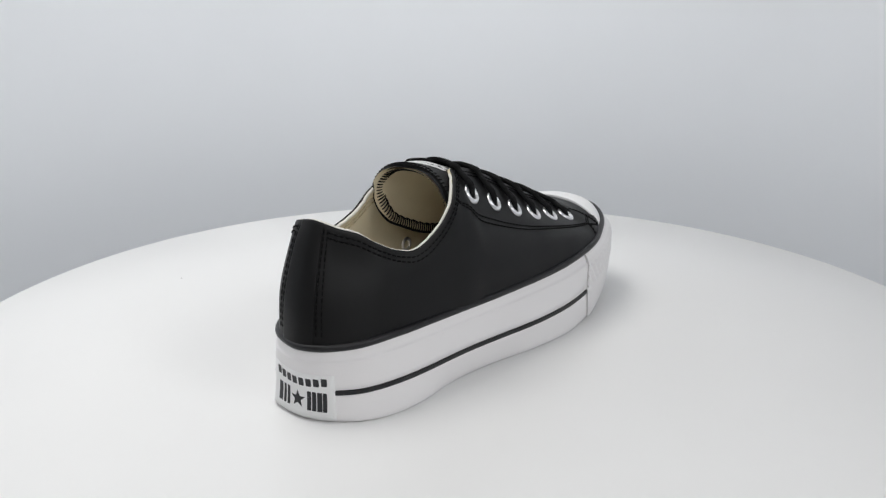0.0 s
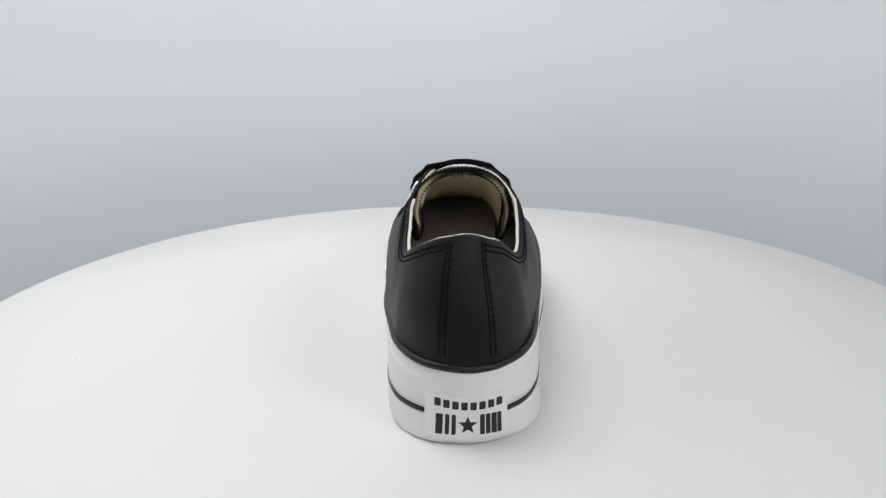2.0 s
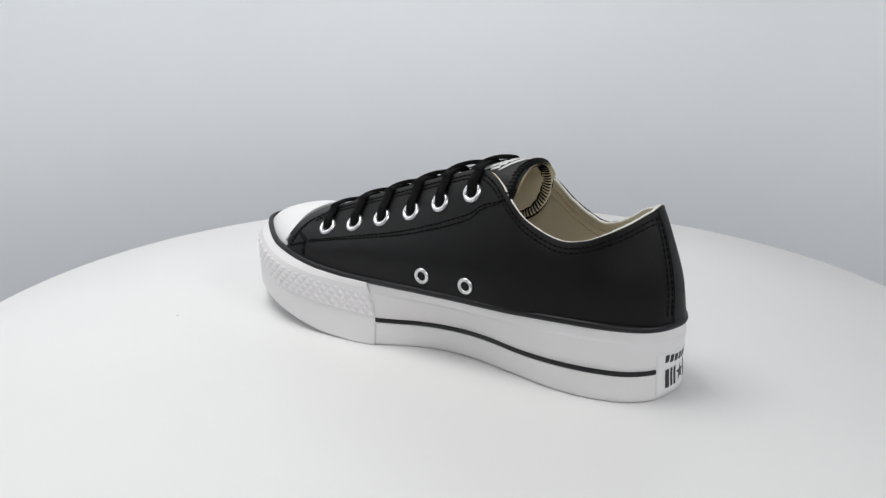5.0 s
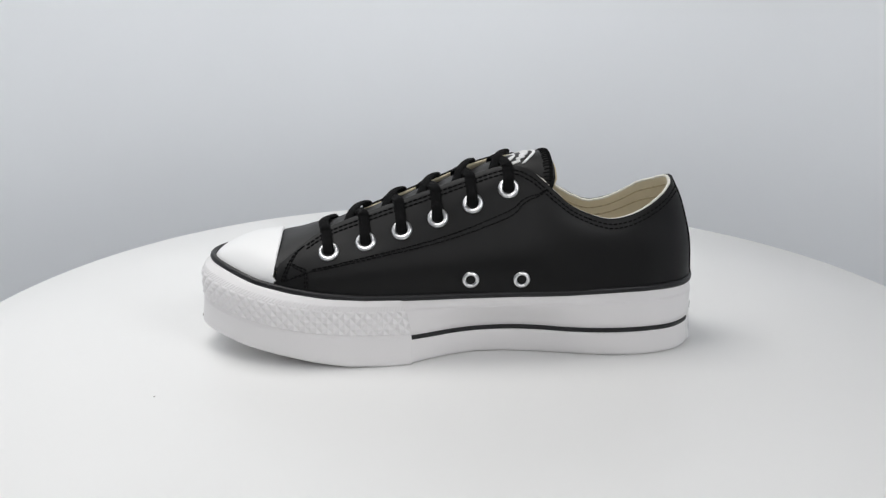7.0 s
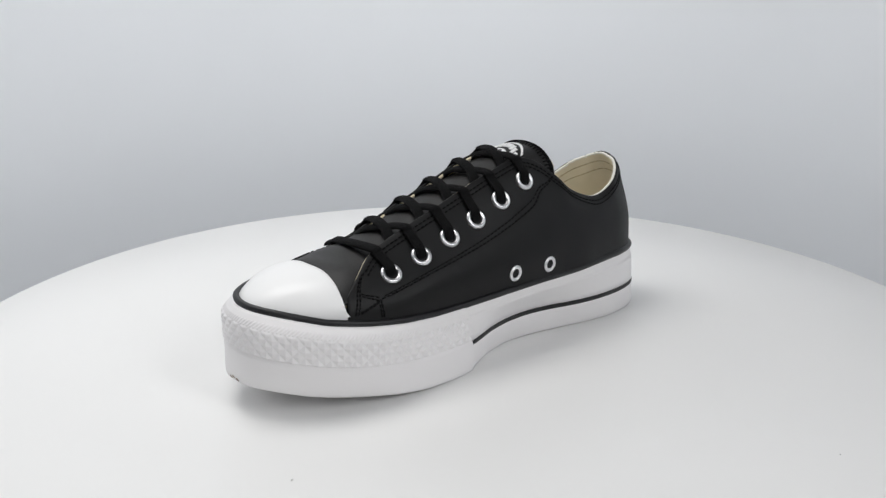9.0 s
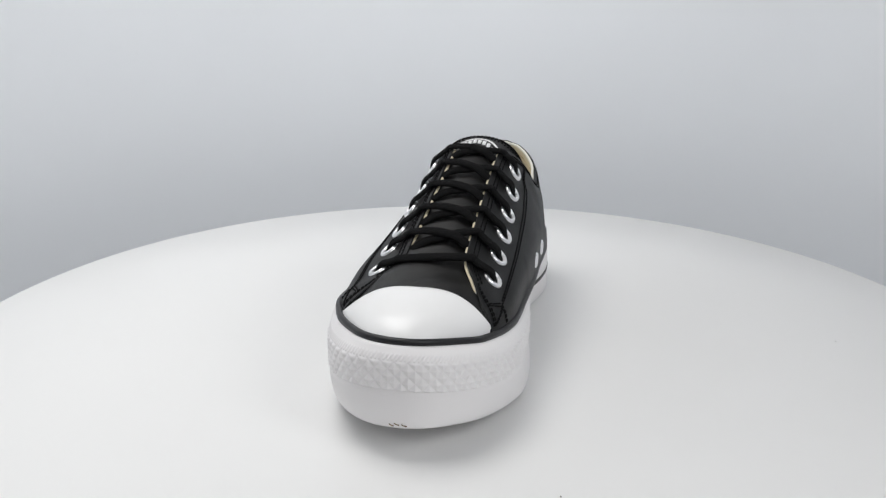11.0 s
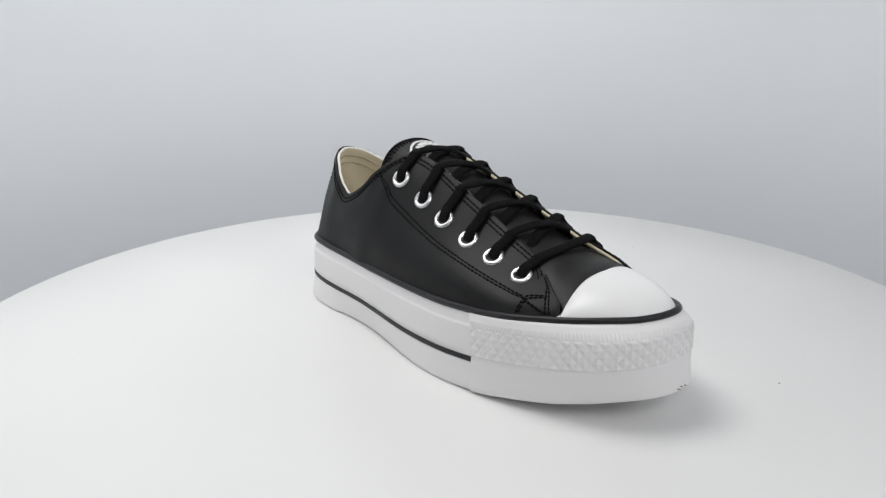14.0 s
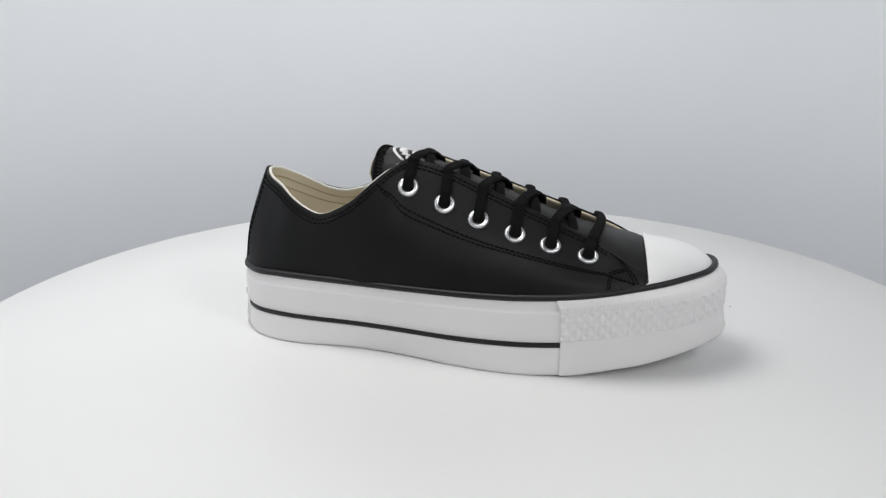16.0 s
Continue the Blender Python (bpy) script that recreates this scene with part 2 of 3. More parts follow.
def level(frac, out=0.0):
    """One whole ring of the sole's side."""
    if frac < 0.42:
        k = 1 - (1 - frac / 0.42) ** 1.6
        xy = BOT_R * (1 - k) + MID_R * k
    else:
        # the wall leans in early along the waist; round the toe it stays upright up to a narrow lip
        early = (frac - 0.42) / 0.58
        early = early * early * (3 - 2 * early)
        late = (max(frac - 0.80, 0) / 0.20) ** 1.3
        toe = np.clip((MID_R[:, :1] - 150) / 45, 0, 1)
        k = early * (1 - toe) + late * toe
        xy = MID_R * (1 - k) + TOP_R * k
    zb, zt = z_bottom(MID_R[:, 0]), z_top(TOP_R[:, 0], TOP_R[:, 1])
    return np.column_stack([xy + NRM * out, zb + (zt - zb) * frac])


def sole(root):
    # side wall: rounded ground edge, shallow seat for the stripe, moulded ledge under the upper
    prof = [(0.0, -7), (0.0, -1.9), (0.012, -1.0), (0.035, -0.4), (0.08, -0.1), (0.16, 0), (0.26, 0), (0.34, 0.0), (0.373, 0), (0.378, -0.35), (0.448, -0.35), (0.453, 0),
            (0.55, 0.05), (0.65, 0.1), (0.75, 0.1), (0.825, 0.1), (0.84, 0.0), (0.848, -0.55), (0.87, -0.75), (0.92, -0.8), (0.97, -0.9), (1.0, -1.4), (1.0, -6)]
    rings = [level(f, o) for f, o in prof]
    v = np.concatenate(rings) * S
    f = grid_faces(len(rings), N_RING, wrap_c=True, flip=True)
    n = (len(rings) - 1) * N_RING
    f += [list(range(N_RING)), [n + i for i in range(N_RING)][::-1]]
    mid = part("midsole", v, f, RUBBER, root, "thick white rubber platform sole")
    # black stripe round the heel part
    idx = [i % N_RING for i in range(I_OUT, N_RING + I_IN + 1)]
    rows = [level(a, o)[idx] for a, o in ((0.379, -0.3), (0.381, 0.12), (0.388, 0.25), (0.413, 0.3), (0.438, 0.25), (0.445, 0.12), (0.447, -0.3))]
    v = np.concatenate(rows) * S
    part("stripe", v, grid_faces(len(rows), len(idx), flip=True), PIPING, mid, "narrow black rubber stripe")
    # bumper: plain foot, raised diamonds, slanted ribs, smooth lip
    span = np.arange(I_IN, I_OUT + 1)
    fine = 10
    ss = np.linspace(span[0], span[-1], (len(span) - 1) * fine + 1)

    def at(ring):
        return np.stack([np.interp(ss, np.arange(N_RING), ring[:, k]) for k in range(ring.shape[1])], 1)

    arc = np.r_[0, np.cumsum(np.linalg.norm(np.diff(at(MID_R), axis=0), axis=1))]
    fr = [0.0, 0.0, 0.012, 0.04, 0.09] + list(np.linspace(0.1, 0.40, 19)) + [0.43, 0.455, 0.475] + list(np.linspace(0.485, 0.83, 37)) + [0.838, 0.848] \
        + list(np.linspace(0.855, 0.915, 7)) + [0.922, 0.93, 0.95, 0.97, 0.985, 1.0]
    nr = at(NRM)
    rows = []
    for j, a in enumerate(fr):
        out = np.full(len(ss), 1.0)
        if j == 0:
            out -= 7
        if a < 0.16:
            out -= np.interp(a, (0, 0.012, 0.04, 0.09, 0.16), (1.5, 0.75, 0.3, 0.1, 0))
        if 0.1 <= a <= 0.40:
            out += 0.05 * np.cos(2 * np.pi * (arc / 1.5 + a * 30))
        if 0.45 <= a <= 0.48:
            out -= 0.5
        if 0.485 <= a <= 0.83:
            # rounded pyramids in staggered rows
            u, w = arc / 6.0, (a - 0.485) / 0.345 * 4.0
            p, q = (u + w / 2) % 1.0, (u - w / 2) % 1.0
            out += 1.15 * np.minimum(np.minimum(p, 1 - p), np.minimum(q, 1 - q)) * 2 * 0.9 - 0.25
        if 0.855 <= a <= 0.915:
            # ribs only round the front; they fade out on the inner side
            rib = 0.5 + 0.5 * np.cos(2 * np.pi * (arc / 1.9 + (a - 0.855) / 0.06 * 0.9))
            out += 0.3 * rib * np.clip((arc - 35) / 6, 0.35, 1) - 0.05
        if a > 0.92:
            out -= np.interp(a, (0.92, 0.94, 0.985, 1.0), (0.0, 0.2, 0.6, 1.4))
        lv = at(level(a))
        rows.append(np.column_stack([lv[:, :2] + nr * out[:, None], lv[:, 2]]))
    # closing flanks at both ends
    v = np.concatenate(rows)
    nr_, nc = len(rows), len(ss)
    f = grid_faces(nr_, nc, flip=True)
    extra, ef = [], []
    for c, flip in ((0, False), (nc - 1, True)):
        base = len(v) + len(extra)
        back = np.array([rows[r][c] - np.r_[nr[c] * 3.2, 0] for r in range(nr_)])
        extra.extend(back)
        for r in range(nr_ - 1):
            q = [r * nc + c, (r + 1) * nc + c, base + r + 1, base + r]
            ef.append(q[::-1] if flip else q)
    v = np.concatenate([v, np.array(extra)]) * S
    part("toe_bumper", v, f + ef, RUBBER, root, "white rubber toe bumper with raised diamond texture")
    # small brown scuff under the toe
    k = int(19.7 * SPAN)
    segs = []
    for d, a in ((0, 0.05), (2, 0.035), (-3, 0.04)):
        p, q = level(a, 0.75)[k + d], level(a + 0.02, 0.8)[k + d + 2]
        segs.append((p * S, q * S))
    v, f = capsules(segs, 0.00025, [np.r_[NRM[k], 0]] * len(segs))
    part("scuff", v, f, SCUFF, mid, "small brown scuff mark")
    return mid


def piping(root):
    r = resample(np.column_stack([TOP_R - NRM * 1.7, z_top(TOP_R[:, 0], TOP_R[:, 1]) + 0.9]), 1.5, True) * S
    up = np.column_stack([np.zeros((len(r), 2)), np.ones(len(r))])
    v, f = sweep(r, up, 0.0017, 0.0018, 12, True)
    part("piping", v, f, PIPING, root, "black rubber piping round the sole's upper edge")


# columns of the upper: lower edge, belly, eyelet line, upper edge
UPPER = [
    [(239, 31.5, 45.5), (238, 30.5, 49.5), (237, 29.2, 52.5), (236, 27.6, 55)],
    [(228, 35.3, 43.3), (226, 33.8, 50.5), (224.5, 29, 57.3), (224, 21.3, 64)],
    [(212, 37.8, 41), (211, 36, 51), (209, 27.2, 61.6), (211, 15, 71.3)],
    [(192, 38.6, 39.5), (191, 37.3, 54), (189, 26.6, 66.6), (190, 14, 79.2)],
    [(172, 38.8, 39), (171, 37.9, 56), (169.4, 26.3, 72.7), (170.5, 14, 86)],
    [(152, 39.4, 39.4), (151, 38.3, 58), (149.8, 25.2, 78.9), (150.5, 14, 93)],
    [(132, 39.6, 39.8), (132, 38.4, 60), (130.8, 24.7, 86.5), (131.5, 14, 99.5)],
    [(112, 39.6, 40), (112, 38, 62), (111.3, 23.3, 94.3), (111, 14.5, 105.2)],
    [(98, 39.8, 40), (99, 38, 62), (101, 27.5, 88), (99, 19.4, 103)],
    [(85, 40, 40), (86, 37.6, 59.9), (86.9, 32.4, 78.4), (86.5, 26.2, 92.9)],
    [(72, 39.4, 39.9), (73.1, 37.1, 57.8), (74, 33.4, 73.5), (75.3, 27.7, 83.9)],
    [(58.1, 37, 39.9), (58.2, 35.6, 55.9), (58.1, 33.3, 69.3), (58.3, 28.5, 77.7)],
    [(44.2, 35, 39.9), (44.8, 33.6, 56.8), (45.3, 31.2, 69.6), (45.2, 27.7, 78.7)],
    [(30.5, 32.5, 39.8), (31.5, 30.9, 59.8), (33.1, 27.7, 73.8), (33.4, 25.5, 83.4)],
    [(18.5, 27.2, 39.3), (19.3, 26.1, 59.8), (22.7, 22.8, 76.8), (24.5, 20.5, 88.2)],
    [(9.4, 20.6, 38.8), (11, 19.9, 59.8), (15.5, 16.8, 80.4), (18.5, 14.1, 92.3)],
    [(3.1, 11.9, 38.4), (4.7, 11.3, 60), (10.4, 9.4, 82), (15.9, 7.8, 94.2)],
    [(0.1, 0, 38.4), (3, -0, 60), (10, 0, 82.5), (15.3, 0.1, 95.2)],
    [(3.2, -11.2, 38.4), (6.4, -9.9, 59.7), (13.2, -7.4, 80.7), (17.4, -6.5, 93.5)],
    [(9.6, -19.4, 38.7), (13.5, -16.5, 59.3), (18.5, -12.2, 78.2), (21.1, -11, 91.2)],
    [(18.5, -26, 39.2), (22.2, -21.9, 59), (26.2, -18.1, 74.7), (28.8, -16.4, 87.8)],
    [(31.6, -31.2, 39.8), (33.7, -27.3, 59.3), (35.4, -24.3, 70.9), (37.5, -21.2, 81.8)],
    [(44.3, -34.4, 39.8), (45.6, -31.1, 56.5), (46.5, -28.5, 67.7), (47.5, -24.9, 76.9)],
    [(58.2, -37.1, 39.9), (58.4, -34.4, 55.7), (58.3, -32, 68), (58.4, -28.5, 75.6)],
    [(72.1, -40, 40.2), (73.2, -37.6, 57.8), (74.2, -34.3, 73.1), (74.2, -30.5, 83.3)],
    [(85, -43, 40.5), (86.1, -40.2, 59.9), (87, -35.1, 78.2), (86.9, -29.8, 94.1)],
    [(98, -44, 40.8), (98, -41.2, 62), (98, -32, 88.1), (99, -22, 103.6)],
    [(110, -45.8, 41), (109, -42, 62), (107.8, -27.1, 93.4), (108, -15, 106.3)],
    [(130, -48.5, 41.3), (129.5, -43.8, 60), (128.4, -28.3, 85.1), (128, -14.5, 101.5)],
    [(150, -50.4, 42), (149, -45.8, 58), (147.6, -30.3, 77.9), (148, -15.8, 93)],
    [(170, -51.6, 42.8), (169, -47.3, 57), (167.8, -31.3, 71.1), (168, -17, 84.5)],
    [(190, -52, 44.2), (189, -47.8, 55), (187.1, -31.9, 66), (188.5, -18.2, 76)],
    [(210, -50.4, 46.3), (209, -46, 53), (207.3, -32.1, 61.2), (209, -19.5, 67.3)],
    [(226, -46.5, 48), (224, -42.8, 53.2), (221.5, -36, 58), (222, -28.5, 61.6)],
    [(239, -40.5, 49.5), (238.6, -39.6, 51.2), (238, -38.6, 53), (237, -37.2, 55)],
]
CP = np.array(UPPER, float)
NS = len(CP) - 1


def catmull(p, u):
    n = len(p) - 1
    u = min(max(u, 0.0), n - 1e-9)
    i = int(u)
    s = u - i
    b, c = p[i], p[i + 1]
    a = p[i - 1] if i else 2 * b - c
    d = p[i + 2] if i + 2 <= n else 2 * c - b
    return 0.5 * (2 * b + (c - a) * s + (2 * a - 5 * b + 4 * c - d) * s * s + (3 * b - a - 3 * c + d) * s ** 3)


def upper_point(s, h):
    """A point of the upper's outer face: s along the columns, h from 0 at the sole to 3 at the edge."""
    return catmull(np.array([catmull(CP[:, k], s) for k in range(4)]), h)


def upper_normal(s, h):
    e = 0.04
    a = upper_point(min(s + e, NS), h) - upper_point(max(s - e, 0), h)
    b = upper_point(s, min(h + e, 3)) - upper_point(s, max(h - e, 0))
    n = np.cross(a, b)
    return n / (np.linalg.norm(n) + 1e-12)


def upper_grid(s0, s1, per=7, rows=22, h0=0.0):
    ss = np.linspace(s0, s1, int(round((s1 - s0) * per)) + 1)
    hs = np.linspace(h0, 3.0, rows)
    cols = np.array([[catmull(CP[:, k], s) for k in range(4)] for s in ss])
    p = np.array([[catmull(c, h) for c in cols] for h in hs])
    da = np.gradient(p, axis=1)
    db = np.gradient(p, axis=0)
    n = np.cross(da, db)
    n /= np.linalg.norm(n, axis=2)[:, :, None] + 1e-12
    return p, n


def shell(p, n, outer, inner, rim=0.0):
    """A sheet of leather or cloth between two offsets of the grid, closed by a rounded rim along its upper edge and sides."""
    rows, cols = p.shape[:2]
    a, b = p + n * outer, p + n * inner
    up = p[-1] - p[-2]
    up /= np.linalg.norm(up, axis=1)[:, None] + 1e-12
    mid = (outer + inner) / 2
    lift = abs(outer - inner) * 0.35 + rim
    strip = [p[-1] + n[-1] * (outer * 0.85 + inner * 0.15) + up * lift * 0.7, p[-1] + n[-1] * mid + up * lift,
             p[-1] + n[-1] * (outer * 0.15 + inner * 0.85) + up * lift * 0.7]
    stack = list(a) + strip + list(b[::-1])
    v = np.concatenate(stack)
    f = grid_faces(len(stack), cols, flip=False)
    r = len(stack)
    for c, flip in ((0, False), (cols - 1, True)):
        for k in range(rows - 1):
            q = [k * cols + c, (k + 1) * cols + c, (r - 2 - k) * cols + c, (r - 1 - k) * cols + c]
            f.append(q[::-1] if flip else q)
    return v, f


def stitch_row(path_sh, pitch=2.9, length=2.15, radius=0.41):
    """Stitches along a line given in s and h on the upper."""
    dense = spline(path_sh, 14)
    pts = np.array([np.r_[upper_point(s, h), s, h] for s, h in dense])
    d = np.r_[0, np.cumsum(np.linalg.norm(np.diff(pts[:, :3], axis=0), axis=1))]
    segs, ups = [], []
    u = 0.6
    while u + length < d[-1]:
        a, b = (np.array([np.interp(w, d, pts[:, k]) for k in range(5)]) for w in (u, u + length))
        n = upper_normal((a[3] + b[3]) / 2, (a[4] + b[4]) / 2)
        segs.append((a[:3] * S, b[:3] * S))
        ups.append(n)
        u += pitch
    return capsules(segs, radius * S, ups, 0.0)


def edge_h(s, dist):
    """The h that lies dist millimetres below the upper edge at s."""
    hs = np.linspace(3, 0.3, 60)
    p = np.array([upper_point(s, h) for h in hs])
    d = np.r_[0, np.cumsum(np.linalg.norm(np.diff(p, axis=0), axis=1))]
    return float(np.interp(dist, d, hs))


def upper(root):
    for s0, s1 in ((0, 16.3), (17.7, NS)):
        p, n = upper_grid(s0, s1)
        v, f = shell(p, n, 0.0, -1.3)
        part("quarter_panel", v * S, f, LEATHER, root, "smooth black leather side panel")
    p, n = upper_grid(16.2, 17.8, per=16, rows=26)
    v, f = shell(p, n, 0.55, -1.0)
    part("heel_strip", v * S, f, LEATHER, root, "black leather heel strip with stitched edges")
    p, n = upper_grid(0.7, NS - 0.7, per=6, rows=24)
    v, f = shell(p, n, -1.3, -2.9, rim=0.2)
    lining = part("lining", v * S, f, CANVAS, root, "cream canvas lining")
    # raw cut edge of the lining
    e = p[-1] + n[-1] * -2.1
    up = p[-1] - p[-2]
    up /= np.linalg.norm(up, axis=1)[:, None]
    rng = random.Random(5)
    fray = np.array([[rng.uniform(-0.22, 0.22) for _ in range(3)] for _ in range(len(e))])
    cols = np.linspace(0.7, NS - 0.7, len(e))
    lift = np.interp(cols, (7.2, 8.6, NS - 8.6, NS - 7.2), (-0.75, 0.35, 0.35, -0.75))[:, None]
    v, f = sweep((e + up * lift + fray) * S, n[-1], 0.0008, 0.0009, 8)
    part("lining_edge", v, f, EDGE, lining, "pale raw canvas edge")
    # sewn lines inside the collar
    rows_in = []
    for d in (5.0, 11.0):
        line = np.array([upper_point(s, edge_h(s, d)) - upper_normal(s, edge_h(s, d)) * 3.0 for s in np.arange(8.6, 25.5, 0.2)])
        nn = np.array([-upper_normal(s, edge_h(s, d)) for s in np.arange(8.6, 25.5, 0.2)])
        rows_in.append(sweep(line * S, nn, 0.0005, 0.0004, 6))
    v, f = join(rows_in)
    part("lining_seam", v, f, SEAM, lining, "tan sewn line")
    # seams
    stitches = []
    for d in (3.0, 5.4):
        for s0, s1 in ((1.2, 15.9), (18.1, NS - 1.2)):
            line = [(s, edge_h(s, d)) for s in np.arange(s0, s1 + 0.01, 0.35)]
            stitches.append(stitch_row(line))
    for k in (0.0, 0.085):
        stitches.append(stitch_row([(8.75, 2.93), (8.3, 2.35 - k), (7.6, 1.85 - k), (7, 1.62 - k), (6, 1.56 - k), (5, 1.52 - k), (4, 1.48 - k), (3, 1.44 - k), (2, 1.38 - k), (1.35, 1.3 - k)]))
        stitches.append(stitch_row([(25.25, 2.93), (25.7, 2.35 - k), (26.4, 1.85 - k), (27, 1.62 - k), (28, 1.56 - k), (29, 1.52 - k), (30, 1.48 - k), (31, 1.44 - k), (32, 1.38 - k), (32.65, 1.3 - k)]))
        # reinforcement patch at the front corner
        for m in (lambda s: s, lambda s: NS - s):
            stitches.append(stitch_row([(m(1.5 - k), 0.15), (m(1.42 - k), 0.7), (m(1.35 - k), 1.3)], 2.4, 1.75, 0.4))
            stitches.append(stitch_row([(m(1.35), 1.3 - k * 2), (m(0.9), 1.7 - k * 2), (m(0.55), 2.2 - k * 2)], 2.4, 1.75, 0.4))
            stitches.append(stitch_row([(m(1.35), 1.2 - k), (m(0.9), 0.9 - k), (m(0.45), 0.5 - k)], 2.4, 1.75, 0.4))
            stitches.append(stitch_row([(m(0.33 + k * 1.6), 0.3), (m(0.38 + k * 1.6), 1.2), (m(0.5 + k * 1.6), 2.2), (m(0.75 + k * 1.6), 2.72), (m(1.15 + k), 2.82)], 2.4, 1.75, 0.42))
    for s in (15.85, 16.1, 17.9, 18.15):
        stitches.append(stitch_row([(s, 0.2), (s, 1.0), (s, 2.0), (s, 2.9)], 3.2, 2.4, 0.34))
    v, f = join(stitches)
    part("stitching", v, f, THREAD, root, "rows of black thread stitches")
    return lining


# tongue and vamp: one sheet from under the toe cap to the tongue's top
T_X = [252, 240, 224, 206, 187, 168, 148, 129, 109.5, 96, 86]
T_Z = [57.5, 62.0, 66.6, 70.9, 77.4, 84.5, 92.0, 99.2, 106.2, 109.4, 110.8]
T_W = [42, 41, 38, 33, 29.5, 28, 26.5, 25, 24.5, 24.5, 24]
T_R = [34, 30, 30, 32, 31, 31, 31, 31, 31, 31, 30]
T_A = [26, 51, 58, 62, 74, 88, 100, 105, 103, 98, 93]
T_Y = [-5, -4, -3.5, -3, -2.5, -2, -1.5, -1.5, -1.5, -1.5, -1.5]


def tongue_point(u, v):
    """u: station from the toe cap to the tongue's top; v: -1 outer edge to 1 inner edge. The section is part of an oval."""
    x, z, w, r, a, y0 = (float(catmull(np.array(c, float), u)) for c in (T_X, T_Z, T_W, T_R, T_A, T_Y))
    # the top flares open and its corners are rounded off
    g = (max(u - 8.8, 0) / 1.2) ** 2
    w, z, y0 = w * (1 + 0.16 * g), z - 0.6 * g, y0 + 0.8 * g
    v = v * (1 - 0.42 * (1 - math.sqrt(max(1 - (max(u - 8.7, 0) / 1.3) ** 2, 0))))
    th = radians(a) * v
    crease = 0.35 * math.sin(x * 0.33 + v * 2.0) * (1 - min(v * v, 1))
    over = max(abs(th) - math.pi / 2, 0.0)
    th = max(-math.pi / 2, min(math.pi / 2, th))
    return np.array([x + (2.5 * v * v * (u - 8) / 2 if u > 8 else 0), w * math.sin(th) + y0, z - r * ((1 - math.cos(th)) * (0.6 + 0.4 * math.sin(th) ** 2) + over) + crease])


def rows_mid(p):
    return p.shape[0] // 2


def cols_mid(p):
    return p.shape[1] // 2


def sheet(uv_u, uv_v):
    p = np.array([[tongue_point(u, v) for v in uv_v] for u in uv_u])
    n = np.cross(np.gradient(p, axis=1), np.gradient(p, axis=0))
    n /= np.linalg.norm(n, axis=2)[:, :, None]
    n *= np.sign(n[rows_mid(p), cols_mid(p), 2])
    return p, n


